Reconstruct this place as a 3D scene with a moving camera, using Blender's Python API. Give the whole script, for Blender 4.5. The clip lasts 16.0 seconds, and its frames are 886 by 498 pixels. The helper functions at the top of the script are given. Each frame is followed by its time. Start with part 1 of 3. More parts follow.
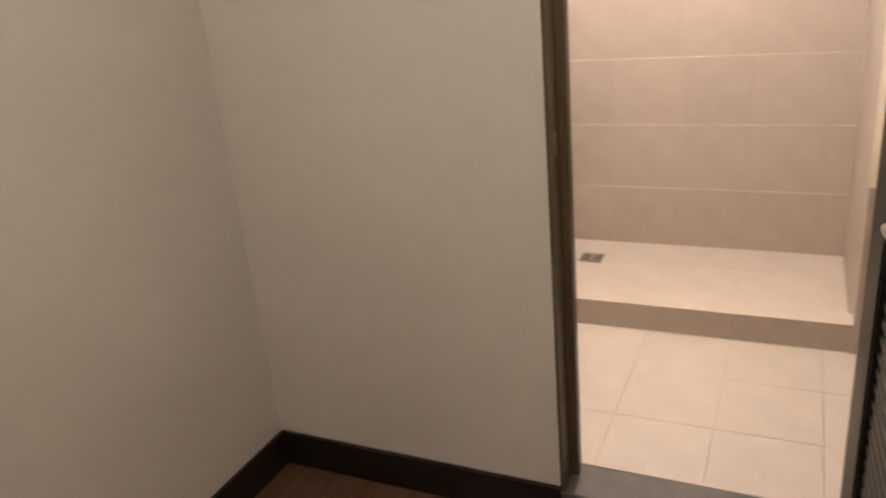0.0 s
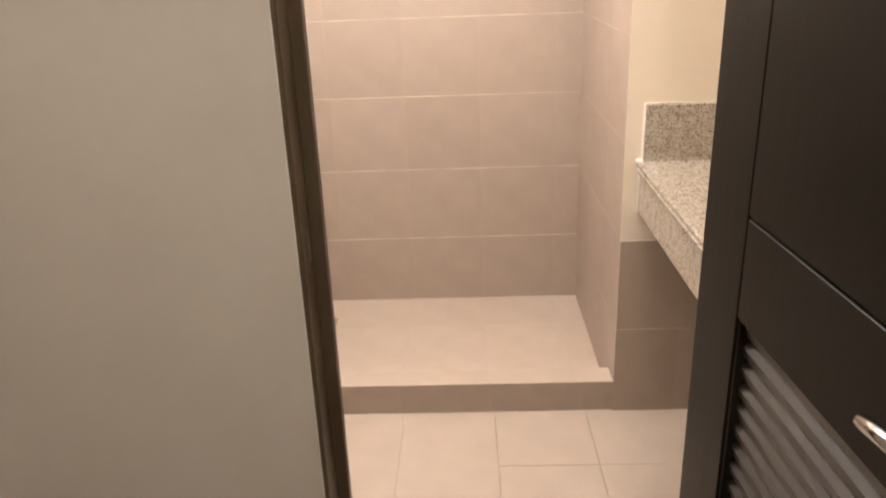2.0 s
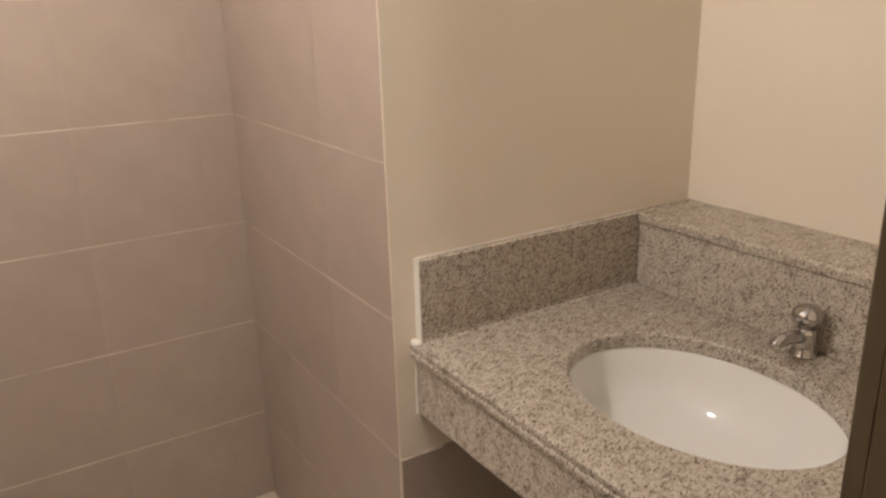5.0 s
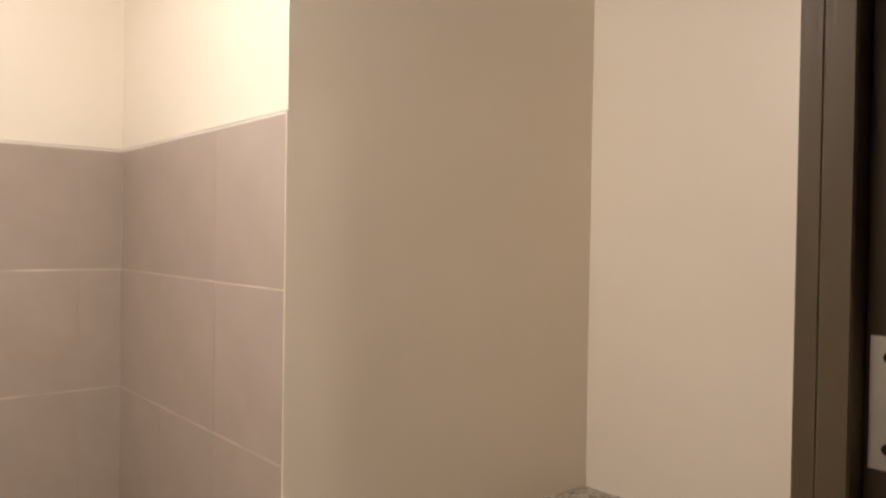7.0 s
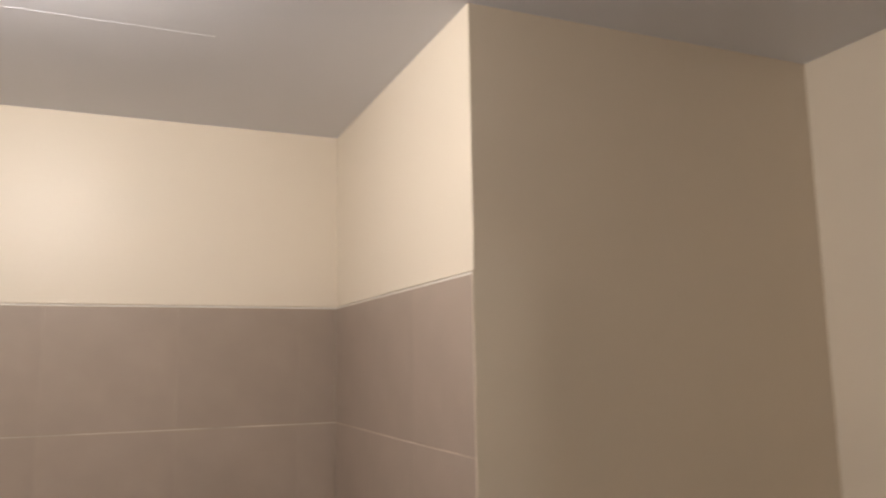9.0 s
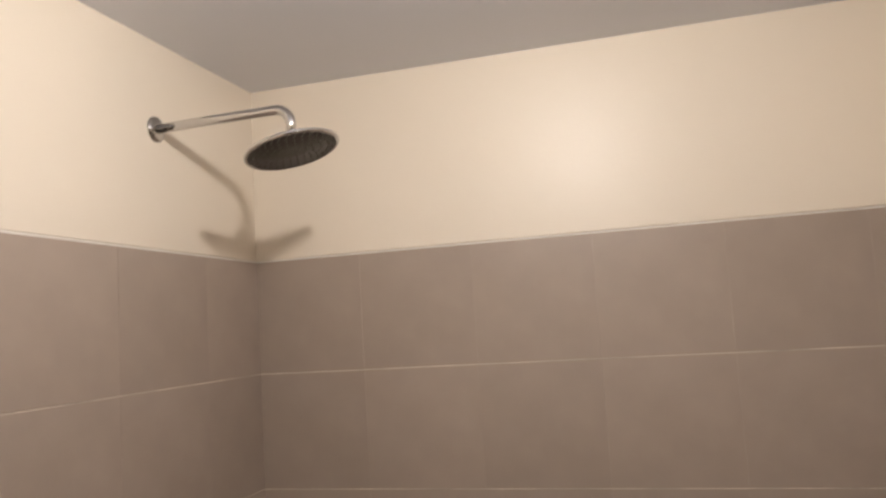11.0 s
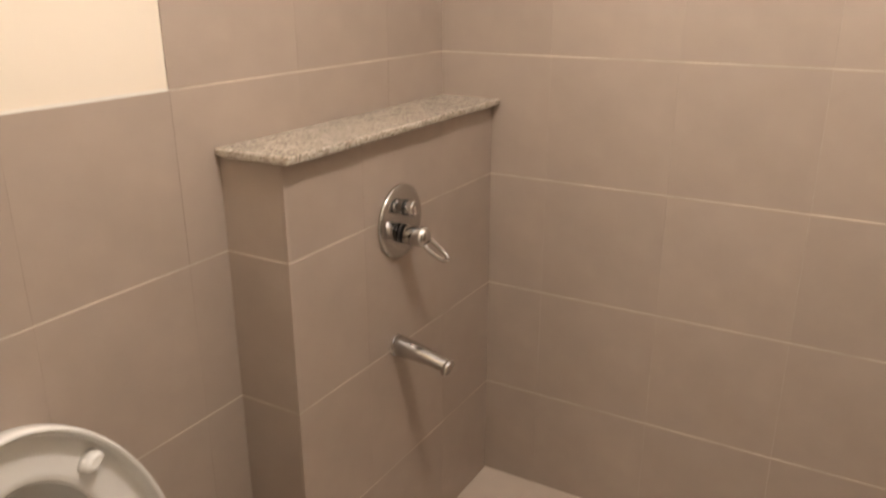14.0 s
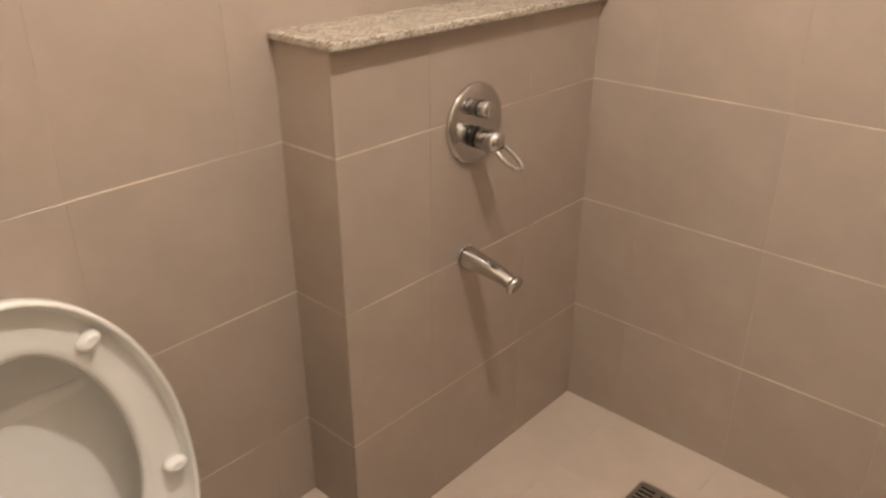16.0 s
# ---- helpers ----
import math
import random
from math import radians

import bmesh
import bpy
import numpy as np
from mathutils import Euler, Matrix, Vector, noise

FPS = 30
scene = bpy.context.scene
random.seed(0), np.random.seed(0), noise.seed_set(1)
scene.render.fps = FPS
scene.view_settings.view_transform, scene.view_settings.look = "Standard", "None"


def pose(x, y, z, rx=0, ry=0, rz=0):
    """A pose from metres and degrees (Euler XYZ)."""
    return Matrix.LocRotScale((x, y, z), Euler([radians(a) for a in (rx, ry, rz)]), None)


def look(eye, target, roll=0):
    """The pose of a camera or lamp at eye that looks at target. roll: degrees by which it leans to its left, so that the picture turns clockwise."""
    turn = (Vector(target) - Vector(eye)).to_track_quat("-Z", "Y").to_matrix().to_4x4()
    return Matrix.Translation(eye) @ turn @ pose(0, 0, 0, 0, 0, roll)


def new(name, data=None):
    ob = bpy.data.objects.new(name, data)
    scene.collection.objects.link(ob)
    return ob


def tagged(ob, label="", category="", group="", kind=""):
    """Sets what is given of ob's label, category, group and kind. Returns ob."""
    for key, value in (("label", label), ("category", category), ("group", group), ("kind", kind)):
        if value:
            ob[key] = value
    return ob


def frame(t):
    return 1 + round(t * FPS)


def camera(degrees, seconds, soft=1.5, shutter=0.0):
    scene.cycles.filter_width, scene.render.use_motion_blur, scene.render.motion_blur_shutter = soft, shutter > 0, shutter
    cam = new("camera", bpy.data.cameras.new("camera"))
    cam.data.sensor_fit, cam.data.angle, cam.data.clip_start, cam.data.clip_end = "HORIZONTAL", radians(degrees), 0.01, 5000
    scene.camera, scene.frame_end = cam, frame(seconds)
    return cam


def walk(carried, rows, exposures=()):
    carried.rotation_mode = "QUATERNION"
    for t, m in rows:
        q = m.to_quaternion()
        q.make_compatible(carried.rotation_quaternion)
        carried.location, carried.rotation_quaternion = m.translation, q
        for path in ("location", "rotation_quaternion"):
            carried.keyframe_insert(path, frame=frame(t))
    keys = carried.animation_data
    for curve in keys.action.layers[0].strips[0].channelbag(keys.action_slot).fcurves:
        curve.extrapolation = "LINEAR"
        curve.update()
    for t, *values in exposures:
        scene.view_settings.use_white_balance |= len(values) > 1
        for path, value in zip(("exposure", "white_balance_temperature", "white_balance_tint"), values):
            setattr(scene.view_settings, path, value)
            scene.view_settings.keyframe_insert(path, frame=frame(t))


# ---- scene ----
cam = camera(60.2, 16.0, 2.0, 0.4)
PATH = [
    (0, (-0.215, -2.666, 1.402), (-1.040, -0.989, 0.691), -5.5),
    (0.5, (-0.413, -2.602, 1.431), (-0.825, -0.800, 0.667), -4.2),
    (1, (-0.469, -2.540, 1.422), (-0.638, -0.699, 0.659), -2.7),
    (1.5, (-0.465, -2.356, 1.433), (-0.563, -0.508, 0.676), -3.0),
    (2, (-0.460, -2.179, 1.435), (-0.527, -0.316, 0.709), -2.2),
    (2.5, (-0.509, -2.009, 1.433), (-0.480, -0.124, 0.764), -1.9),
    (3, (-0.573, -1.792, 1.425), (-0.346, 0.081, 0.761), -1.5),
    (3.2, (-0.574, -1.748, 1.403), (-0.283, 0.114, 0.731), -0.6),
    (5.3, (-0.624, -1.115, 1.481), (0.511, 0.431, 0.916), -0.6),
    (5.5, (-0.627, -1.094, 1.490), (0.584, 0.415, 0.985), 0.4),
    (6, (-0.607, -1.121, 1.514), (0.641, 0.409, 1.195), 0.6),
    (6.5, (-0.613, -1.144, 1.565), (0.646, 0.399, 1.385), 0.6),
    (7, (-0.621, -1.159, 1.592), (0.660, 0.376, 1.564), 0.9),
    (7.5, (-0.638, -1.166, 1.626), (0.658, 0.353, 1.746), -0.1),
    (8, (-0.630, -1.161, 1.641), (0.629, 0.374, 1.884), -0.6),
    (8.5, (-0.603, -1.151, 1.649), (0.521, 0.478, 1.938), -1.0),
    (9, (-0.536, -1.140, 1.656), (0.236, 0.682, 1.946), -0.9),
    (9.5, (-0.507, -1.097, 1.657), (-0.109, 0.841, 1.950), -1.2),
    (10, (-0.536, -1.030, 1.647), (-0.462, 0.951, 1.914), -2.1),
    (10.2, (-0.559, -1.042, 1.642), (-0.635, 0.940, 1.905), -2.9),
    (12.3, (-0.531, -0.831, 1.523), (-1.391, 0.969, 1.381), -0.4),
    (12.5, (-0.526, -0.822, 1.514), (-1.408, 0.960, 1.303), -0.2),
    (13, (-0.538, -0.812, 1.447), (-1.447, 0.937, 1.110), -1.0),
    (13.5, (-0.588, -0.834, 1.397), (-1.487, 0.879, 0.891), -0.1),
    (14, (-0.594, -0.855, 1.360), (-1.543, 0.780, 0.705), -0.1),
    (14.5, (-0.607, -0.846, 1.318), (-1.614, 0.693, 0.529), -0.6),
    (15, (-0.609, -0.835, 1.313), (-1.700, 0.595, 0.438), 0.5),
    (15.2, (-0.592, -0.808, 1.309), (-1.742, 0.560, 0.412), 0.6),
    (15.5, (-0.566, -0.760, 1.301), (-1.780, 0.538, 0.385), 0.5),
    (16, (-0.517, -0.673, 1.312), (-1.734, 0.658, 0.444), -0.1),
]
EXPOSURES = [(0.0, 1.18, 6580, 10), (1.0, 1.25, 6560, 10), (2.0, 1.13, 6550, 10), (3.0, 0.98, 6550, 10), (3.2, 0.88, 6530, 9), (5.3, 0.12, 6500, 7), (5.5, 0.26, 6500, 7), (6.5, 0.02, 6500, 7), (8.0, -0.43, 6400, 7), (9.0, -0.8, 6350, 7), (9.5, -1.0, 6350, 7), (10.2, -0.88, 6250, 7), (12.4, -0.4, 6450, 8), (13.0, -0.12, 6500, 8), (13.5, 0.14, 6630, 8), (14.0, 0.37, 6770, 8), (15.0, 0.46, 6820, 8), (16.0, 0.54, 6870, 8)]
walk(cam, [(t, look(eye, target, roll)) for t, eye, target, roll in PATH], EXPOSURES)

# ---- light ----
world = bpy.data.worlds.new("world")
scene.world = world
world.use_nodes = True
world.node_tree.nodes["Background"].inputs[0].default_value = (0.9, 0.85, 0.8, 1)
world.node_tree.nodes["Background"].inputs[1].default_value = 0.02
BATH_LAMP = (-0.79, -0.10, 2.218)
BATH_POWER = 1250.0
ROOM_LAMP = (-0.33, -2.45, 2.40)
ROOM_POWER = 114.0
LAMP_TINT = (1.0, 0.885, 0.81)

# ---- plan ----
XL, XP, XE, XR = -1.597, -1.453, 0.0, 0.797      # left wall, half wall face, shaft corner, right wall
YB, YF = 0.87, 0.0                             # shower back wall, shaft front and curb front
YD, YO = -0.88, -1.0                            # door wall, bathroom face and bedroom face
H = 2.275                                       # bathroom ceiling
T = 0.008                                       # tile thickness
ZS = 0.016                                      # shower floor
ZR = -0.104                                     # bedroom floor
RX0, RX1, RY0, RH = -1.68, 1.35, -3.7, 2.5      # bedroom


# ---- materials ----
def material(name):
    m = bpy.data.materials.new(name)
    m.use_nodes = True
    nt = m.node_tree
    return m, nt, nt.nodes["Principled BSDF"]


def link(nt, a, b):
    nt.links.new(a, b)


def noise_node(nt, scale, detail=4.0, stretch=None, rough=0.55):
    tc = nt.nodes.new("ShaderNodeTexCoord")
    n = nt.nodes.new("ShaderNodeTexNoise")
    n.inputs["Scale"].default_value = scale
    n.inputs["Detail"].default_value = detail
    n.inputs["Roughness"].default_value = rough
    if stretch:
        mp = nt.nodes.new("ShaderNodeMapping")
        mp.inputs["Scale"].default_value = stretch
        link(nt, tc.outputs["Object"], mp.inputs["Vector"])
        link(nt, mp.outputs["Vector"], n.inputs["Vector"])
    else:
        link(nt, tc.outputs["Object"], n.inputs["Vector"])
    return n


def ramp(nt, src, stops):
    r = nt.nodes.new("ShaderNodeValToRGB")
    e = r.color_ramp.elements
    while len(e) < len(stops):
        e.new(0.5)
    for el, (p, c) in zip(e, stops):
        el.position, el.color = p, (*c, 1)
    link(nt, src, r.inputs["Fac"])
    return r


def shade(c, k):
    return tuple(min(1.0, v * k) for v in c)


def mottled(name, colour, rough, amount=0.06, scale=3.0, fine=60.0, bump=0.1, stretch=None, metal=0.0, depth=0.002, gloss=0.5):
    """Paint, ceramic, plastic or wood: broad mottling, fine grain in the relief and in the gloss."""
    m, nt, b = material(name)
    n = noise_node(nt, scale, 5, stretch)
    r = ramp(nt, n.outputs["Fac"], [(0.3, shade(colour, 1 - amount)), (0.7, shade(colour, 1 + amount))])
    link(nt, r.outputs["Color"], b.inputs["Base Color"])
    f = noise_node(nt, fine, 3, stretch)
    bp = nt.nodes.new("ShaderNodeBump")
    bp.inputs["Strength"].default_value, bp.inputs["Distance"].default_value = bump, depth
    link(nt, f.outputs["Fac"], bp.inputs["Height"])
    link(nt, bp.outputs["Normal"], b.inputs["Normal"])
    rr = nt.nodes.new("ShaderNodeMapRange")
    rr.inputs["To Min"].default_value, rr.inputs["To Max"].default_value = max(0.02, rough - 0.07), rough + 0.07
    link(nt, n.outputs["Fac"], rr.inputs["Value"])
    link(nt, rr.outputs["Result"], b.inputs["Roughness"])
    b.inputs["Metallic"].default_value = metal
    b.inputs["Specular IOR Level"].default_value = gloss
    return m


def tile_material(name, colour, rough, vary=0.035):
    """Matt porcelain with a faint linen streak and a slight difference from tile to tile."""
    m, nt, b = material(name)
    n = noise_node(nt, 9, 6, (1, 1, 0.12))
    cloud = noise_node(nt, 2.2, 4)
    r = ramp(nt, n.outputs["Fac"], [(0.25, shade(colour, 0.94)), (0.75, shade(colour, 1.05))])
    r2 = ramp(nt, cloud.outputs["Fac"], [(0.3, (0.95, 0.94, 0.93)), (0.7, (1.0, 1.0, 1.0))])
    info = nt.nodes.new("ShaderNodeObjectInfo")
    mr = nt.nodes.new("ShaderNodeMapRange")
    mr.inputs["To Min"].default_value, mr.inputs["To Max"].default_value = 1 - vary, 1 + vary
    link(nt, info.outputs["Random"], mr.inputs["Value"])
    mul = nt.nodes.new("ShaderNodeVectorMath")
    mul.operation = "MULTIPLY"
    link(nt, r.outputs["Color"], mul.inputs[0])
    link(nt, r2.outputs["Color"], mul.inputs[1])
    sc = nt.nodes.new("ShaderNodeVectorMath")
    sc.operation = "SCALE"
    link(nt, mul.outputs["Vector"], sc.inputs[0])
    link(nt, mr.outputs["Result"], sc.inputs["Scale"])
    link(nt, sc.outputs["Vector"], b.inputs["Base Color"])
    f = noise_node(nt, 120, 3)
    bp = nt.nodes.new("ShaderNodeBump")
    bp.inputs["Strength"].default_value, bp.inputs["Distance"].default_value = 0.12, 0.001
    link(nt, f.outputs["Fac"], bp.inputs["Height"])
    link(nt, bp.outputs["Normal"], b.inputs["Normal"])
    b.inputs["Roughness"].default_value = rough
    return m


def granite_material(name):
    m, nt, b = material(name)
    tc = nt.nodes.new("ShaderNodeTexCoord")
    v = nt.nodes.new("ShaderNodeTexVoronoi")
    v.inputs["Scale"].default_value = 320
    link(nt, tc.outputs["Object"], v.inputs["Vector"])
    sep = nt.nodes.new("ShaderNodeSeparateColor")
    link(nt, v.outputs["Color"], sep.inputs["Color"])
    grains = ramp(nt, sep.outputs[0], [(0.0, (0.13, 0.11, 0.088)), (0.13, (0.27, 0.238, 0.2)), (0.36, (0.43, 0.388, 0.335)), (1.0, (0.57, 0.525, 0.465))])
    n = noise_node(nt, 34, 7, None, 0.75)
    cloud = ramp(nt, n.outputs["Fac"], [(0.32, (0.5, 0.46, 0.42)), (0.47, (0.93, 0.91, 0.88)), (0.75, (1.08, 1.06, 1.02))])
    mul = nt.nodes.new("ShaderNodeVectorMath")
    mul.operation = "MULTIPLY"
    link(nt, grains.outputs["Color"], mul.inputs[0])
    link(nt, cloud.outputs["Color"], mul.inputs[1])
    link(nt, mul.outputs["Vector"], b.inputs["Base Color"])
    b.inputs["Roughness"].default_value = 0.2
    return m


def wood_material(name, dark, light, rough):
    m, nt, b = material(name)
    n = noise_node(nt, 7, 8, (9, 0.7, 9), 0.65)
    r = ramp(nt, n.outputs["Fac"], [(0.3, dark), (0.72, light)])
    link(nt, r.outputs["Color"], b.inputs["Base Color"])
    bp = nt.nodes.new("ShaderNodeBump")
    bp.inputs["Strength"].default_value, bp.inputs["Distance"].default_value = 0.15, 0.001
    link(nt, n.outputs["Fac"], bp.inputs["Height"])
    link(nt, bp.outputs["Normal"], b.inputs["Normal"])
    b.inputs["Roughness"].default_value = rough
    return m


def glow_material(name, colour, strength):
    m, nt, b = material(name)
    b.inputs["Base Color"].default_value = (0.9, 0.9, 0.88, 1)
    b.inputs["Emission Color"].default_value = (*colour, 1)
    b.inputs["Emission Strength"].default_value = strength
    return m


PAINT = mottled("cream_wall_paint", (0.80, 0.722, 0.61), 0.42, 0.02, 1.6, 90, 0.12)
CEIL = mottled("white_ceiling_paint", (0.72, 0.735, 0.795), 0.45, 0.02, 1.5, 90, 0.1)
ROOM_PAINT = mottled("greige_wall_paint", (0.60, 0.55, 0.48), 0.55, 0.02, 1.6, 110, 0.15)
TILE = tile_material("taupe_wall_tile", (0.392, 0.326, 0.275), 0.42)
FLOOR_TILE = tile_material("cream_floor_tile", (0.55, 0.47, 0.395), 0.45, 0.02)
GROUT = mottled("pale_grout", (0.56, 0.49, 0.415), 0.85, 0.34, 6, 200, 0.4)
FLOOR_GROUT = mottled("sandy_grout", (0.475, 0.40, 0.335), 0.85, 0.15, 30, 200, 0.4)
GRANITE = granite_material("beige_granite")
CERAMIC = mottled("white_vitreous_china", (0.80, 0.79, 0.76), 0.1, 0.01, 2, 20, 0.02)
SEAT_PLASTIC = mottled("white_seat_plastic", (0.72, 0.715, 0.69), 0.2, 0.015, 3, 40, 0.03)
CHROME = mottled("chrome", (0.56, 0.55, 0.54), 0.06, 0.03, 8, 60, 0.02, None, 1.0)
STEEL = mottled("dull_steel", (0.36, 0.33, 0.29), 0.35, 0.15, 30, 120, 0.2, None, 1.0)
HINGE = mottled("pale_hinge_steel", (0.52, 0.50, 0.47), 0.3, 0.05, 20, 90, 0.05, None, 0.6)
DARK = mottled("black_gap", (0.015, 0.013, 0.012), 0.7, 0.2, 10, 60, 0.2)
RUBBER = mottled("grey_nozzle_face", (0.09, 0.085, 0.08), 0.4, 0.15, 20, 90, 0.2)
NOZZLE = mottled("grey_nozzle", (0.17, 0.16, 0.15), 0.5, 0.1, 20, 90, 0.1)
DOOR_PAINT = mottled("dark_brown_door_paint", (0.0088, 0.0074, 0.0050), 0.42, 0.08, 5, 50, 0.12, (6, 6, 0.6), gloss=0.14)
# the door's paint again, base colour lifted so the slats look lit
LIT_SLAT_PAINT = mottled("semigloss_lit_slat_paint", (0.019, 0.017, 0.0138), 0.36, 0.08, 5, 50, 0.08, (6, 6, 0.6), gloss=0.6)
JAMB_PAINT = mottled("dark_brown_jamb_paint", (0.092, 0.064, 0.036), 0.38, 0.1, 6, 50, 0.15, (6, 6, 0.6), gloss=0.3)
BASE_WOOD = mottled("dark_baseboard_stain", (0.014, 0.0095, 0.0065), 0.42, 0.2, 6, 60, 0.15, gloss=0.3)
PLANK = wood_material("brown_floor_planks", (0.07, 0.033, 0.018), (0.16, 0.085, 0.048), 0.38)
SILL = mottled("dark_threshold_stone", (0.10, 0.088, 0.075), 0.45, 0.15, 20, 120, 0.2)
CAULK = mottled("white_caulk", (0.75, 0.72, 0.66), 0.6, 0.05, 20, 80, 0.3)
WHITE_METAL = mottled("white_lamp_body", (0.8, 0.79, 0.77), 0.4, 0.02, 4, 60, 0.05)
BULB = glow_material("lit_bulb", LAMP_TINT, BATH_POWER)
ROOM_BULB = glow_material("lit_room_lamp", (1.0, 0.885, 0.78), ROOM_POWER)


# ---- mesh helpers ----
ORIGIN = {}


def box(bm, x0, x1, y0, y1, z0, z1, bevel=0.0, seg=1):
    part_bm = bmesh.new()
    bmesh.ops.create_cube(part_bm, size=1)
    for v in part_bm.verts:
        v.co = Vector(((x0 + x1) / 2 + v.co.x * (x1 - x0), (y0 + y1) / 2 + v.co.y * (y1 - y0), (z0 + z1) / 2 + v.co.z * (z1 - z0)))
    if bevel:
        bmesh.ops.bevel(part_bm, geom=part_bm.edges[:], offset=bevel, segments=seg, affect="EDGES", profile=0.5)
    merge(bm, part_bm)
    return bm


def merge(bm, other):
    table = {}
    for v in other.verts:
        table[v] = bm.verts.new(v.co)
    for f in other.faces:
        nf = bm.faces.new([table[v] for v in f.verts])
        nf.smooth = f.smooth
    other.free()


def rings(bm, loops, closed_u=True, cap0=False, cap1=False, smooth=True):
    """A skin over loops of equally many points."""
    rows = [[bm.verts.new(p) for p in loop] for loop in loops]
    n = len(rows[0])
    for a, b in zip(rows, rows[1:]):
        for i in range(n if closed_u else n - 1):
            j = (i + 1) % n
            f = bm.faces.new((a[i], a[j], b[j], b[i]))
            f.smooth = smooth
    if cap0:
        bm.faces.new(list(reversed(rows[0])))
    if cap1:
        bm.faces.new(rows[-1])
    return bm


def lathe(bm, origin, axis, profile, seg=28, cap0=True, cap1=True, squash=1.0):
    """profile: (radius, distance along axis)."""
    q = Vector(axis).normalized().to_track_quat("Z", "Y").to_matrix()
    o = Vector(origin)
    loops = [[o + q @ Vector((r * math.cos(2 * math.pi * i / seg), squash * r * math.sin(2 * math.pi * i / seg), h)) for i in range(seg)] for r, h in profile]
    return rings(bm, loops, True, cap0, cap1)


def tube(bm, points, radii, seg=14):
    pts = [Vector(p) for p in points]
    if not isinstance(radii, (list, tuple)):
        radii = [radii] * len(pts)
    loops, ref = [], Vector((0.13, 0.97, 0.21))
    for i, p in enumerate(pts):
        d = (pts[min(i + 1, len(pts) - 1)] - pts[max(i - 1, 0)]).normalized()
        side = d.cross(ref).normalized()
        up = side.cross(d)
        loops.append([p + radii[i] * (math.cos(2 * math.pi * k / seg) * side + math.sin(2 * math.pi * k / seg) * up) for k in range(seg)])
    return rings(bm, loops, True, True, True)


def arc(c, a, b, r, t0, t1, n):
    """Points on an arc round c in the plane of the unit vectors a, b."""
    c, a, b = Vector(c), Vector(a), Vector(b)
    return [c + r * (math.cos(t) * a + math.sin(t) * b) for t in (t0 + (t1 - t0) * i / n for i in range(n + 1))]


def solid(name, bm, mat):
    bmesh.ops.recalc_face_normals(bm, faces=bm.faces[:])
    me = bpy.data.meshes.new(name)
    bm.to_mesh(me)
    bm.free()
    me.materials.append(mat)
    return new(name, me)


def thing(name, loc, label, category, rz=0.0, local=False, group=""):
    ob = new(name)
    ob.empty_display_size = 0.05
    ob.location = loc
    ob.rotation_euler = (0, 0, radians(rz))
    ORIGIN[ob] = Vector((0, 0, 0)) if local else Vector(loc)
    return tagged(ob, label, category, group)


def part(name, bm, mat, parent, label=""):
    o = ORIGIN[parent]
    for v in bm.verts:
        v.co -= o
    ob = solid(name, bm, mat)
    ob.parent = parent
    ORIGIN[ob] = o
    return tagged(ob, label)


def structure(name, bm, mat, label, category):
    ob = solid(name, bm, mat)
    ORIGIN[ob] = Vector((0, 0, 0))
    return tagged(ob, label, category, kind="structure")


TILE_MESHES = {}


def tile_mesh(w, h, t, mat, bev=0.0006, side=0.0002):
    key = (round(w, 4), round(h, 4), round(t, 4), mat.name, bev, side)
    if key not in TILE_MESHES:
        b = bev
        vs = [(0, 0, 0), (w, 0, 0), (w, h, 0), (0, h, 0), (0, 0, t - b), (w, 0, t - b), (w, h, t - b), (0, h, t - b),
              (side, b, t), (w - side, b, t), (w - side, h - b, t), (side, h - b, t)]
        fs = [(3, 2, 1, 0), (0, 1, 5, 4), (1, 2, 6, 5), (2, 3, 7, 6), (3, 0, 4, 7), (4, 5, 9, 8), (5, 6, 10, 9), (6, 7, 11, 10), (7, 4, 8, 11), (8, 9, 10, 11)]
        me = bpy.data.meshes.new("tile")
        me.from_pydata(vs, [], fs)
        me.materials.append(mat)
        TILE_MESHES[key] = me
    return TILE_MESHES[key]


def lay_tiles(parent, mat, origin, u, v, us, vs, gap_u=0.00015, gap_v=0.0027, bev=0.0006, seed=1):
    """Tiles between the joints us and vs of a plane, standing T proud of it. The origin lies on the wall behind them."""
    u, v = Vector(u), Vector(v)
    n = u.cross(v)
    rnd = random.Random(seed)
    for u0, u1 in zip(us, us[1:]):
        for v0, v1 in zip(vs, vs[1:]):
            me = tile_mesh(u1 - u0 - gap_u, v1 - v0 - gap_v, T, mat, bev)
            ob = new("tile", me)
            lift = rnd.uniform(-0.0004, 0.0004)
            p = Vector(origin) + u * (u0 + gap_u / 2) + v * (v0 + gap_v / 2) + n * lift
            ob.matrix_basis = Matrix(((u.x, v.x, n.x, p.x), (u.y, v.y, n.y, p.y), (u.z, v.z, n.z, p.z), (0, 0, 0, 1)))
            ob.parent = parent


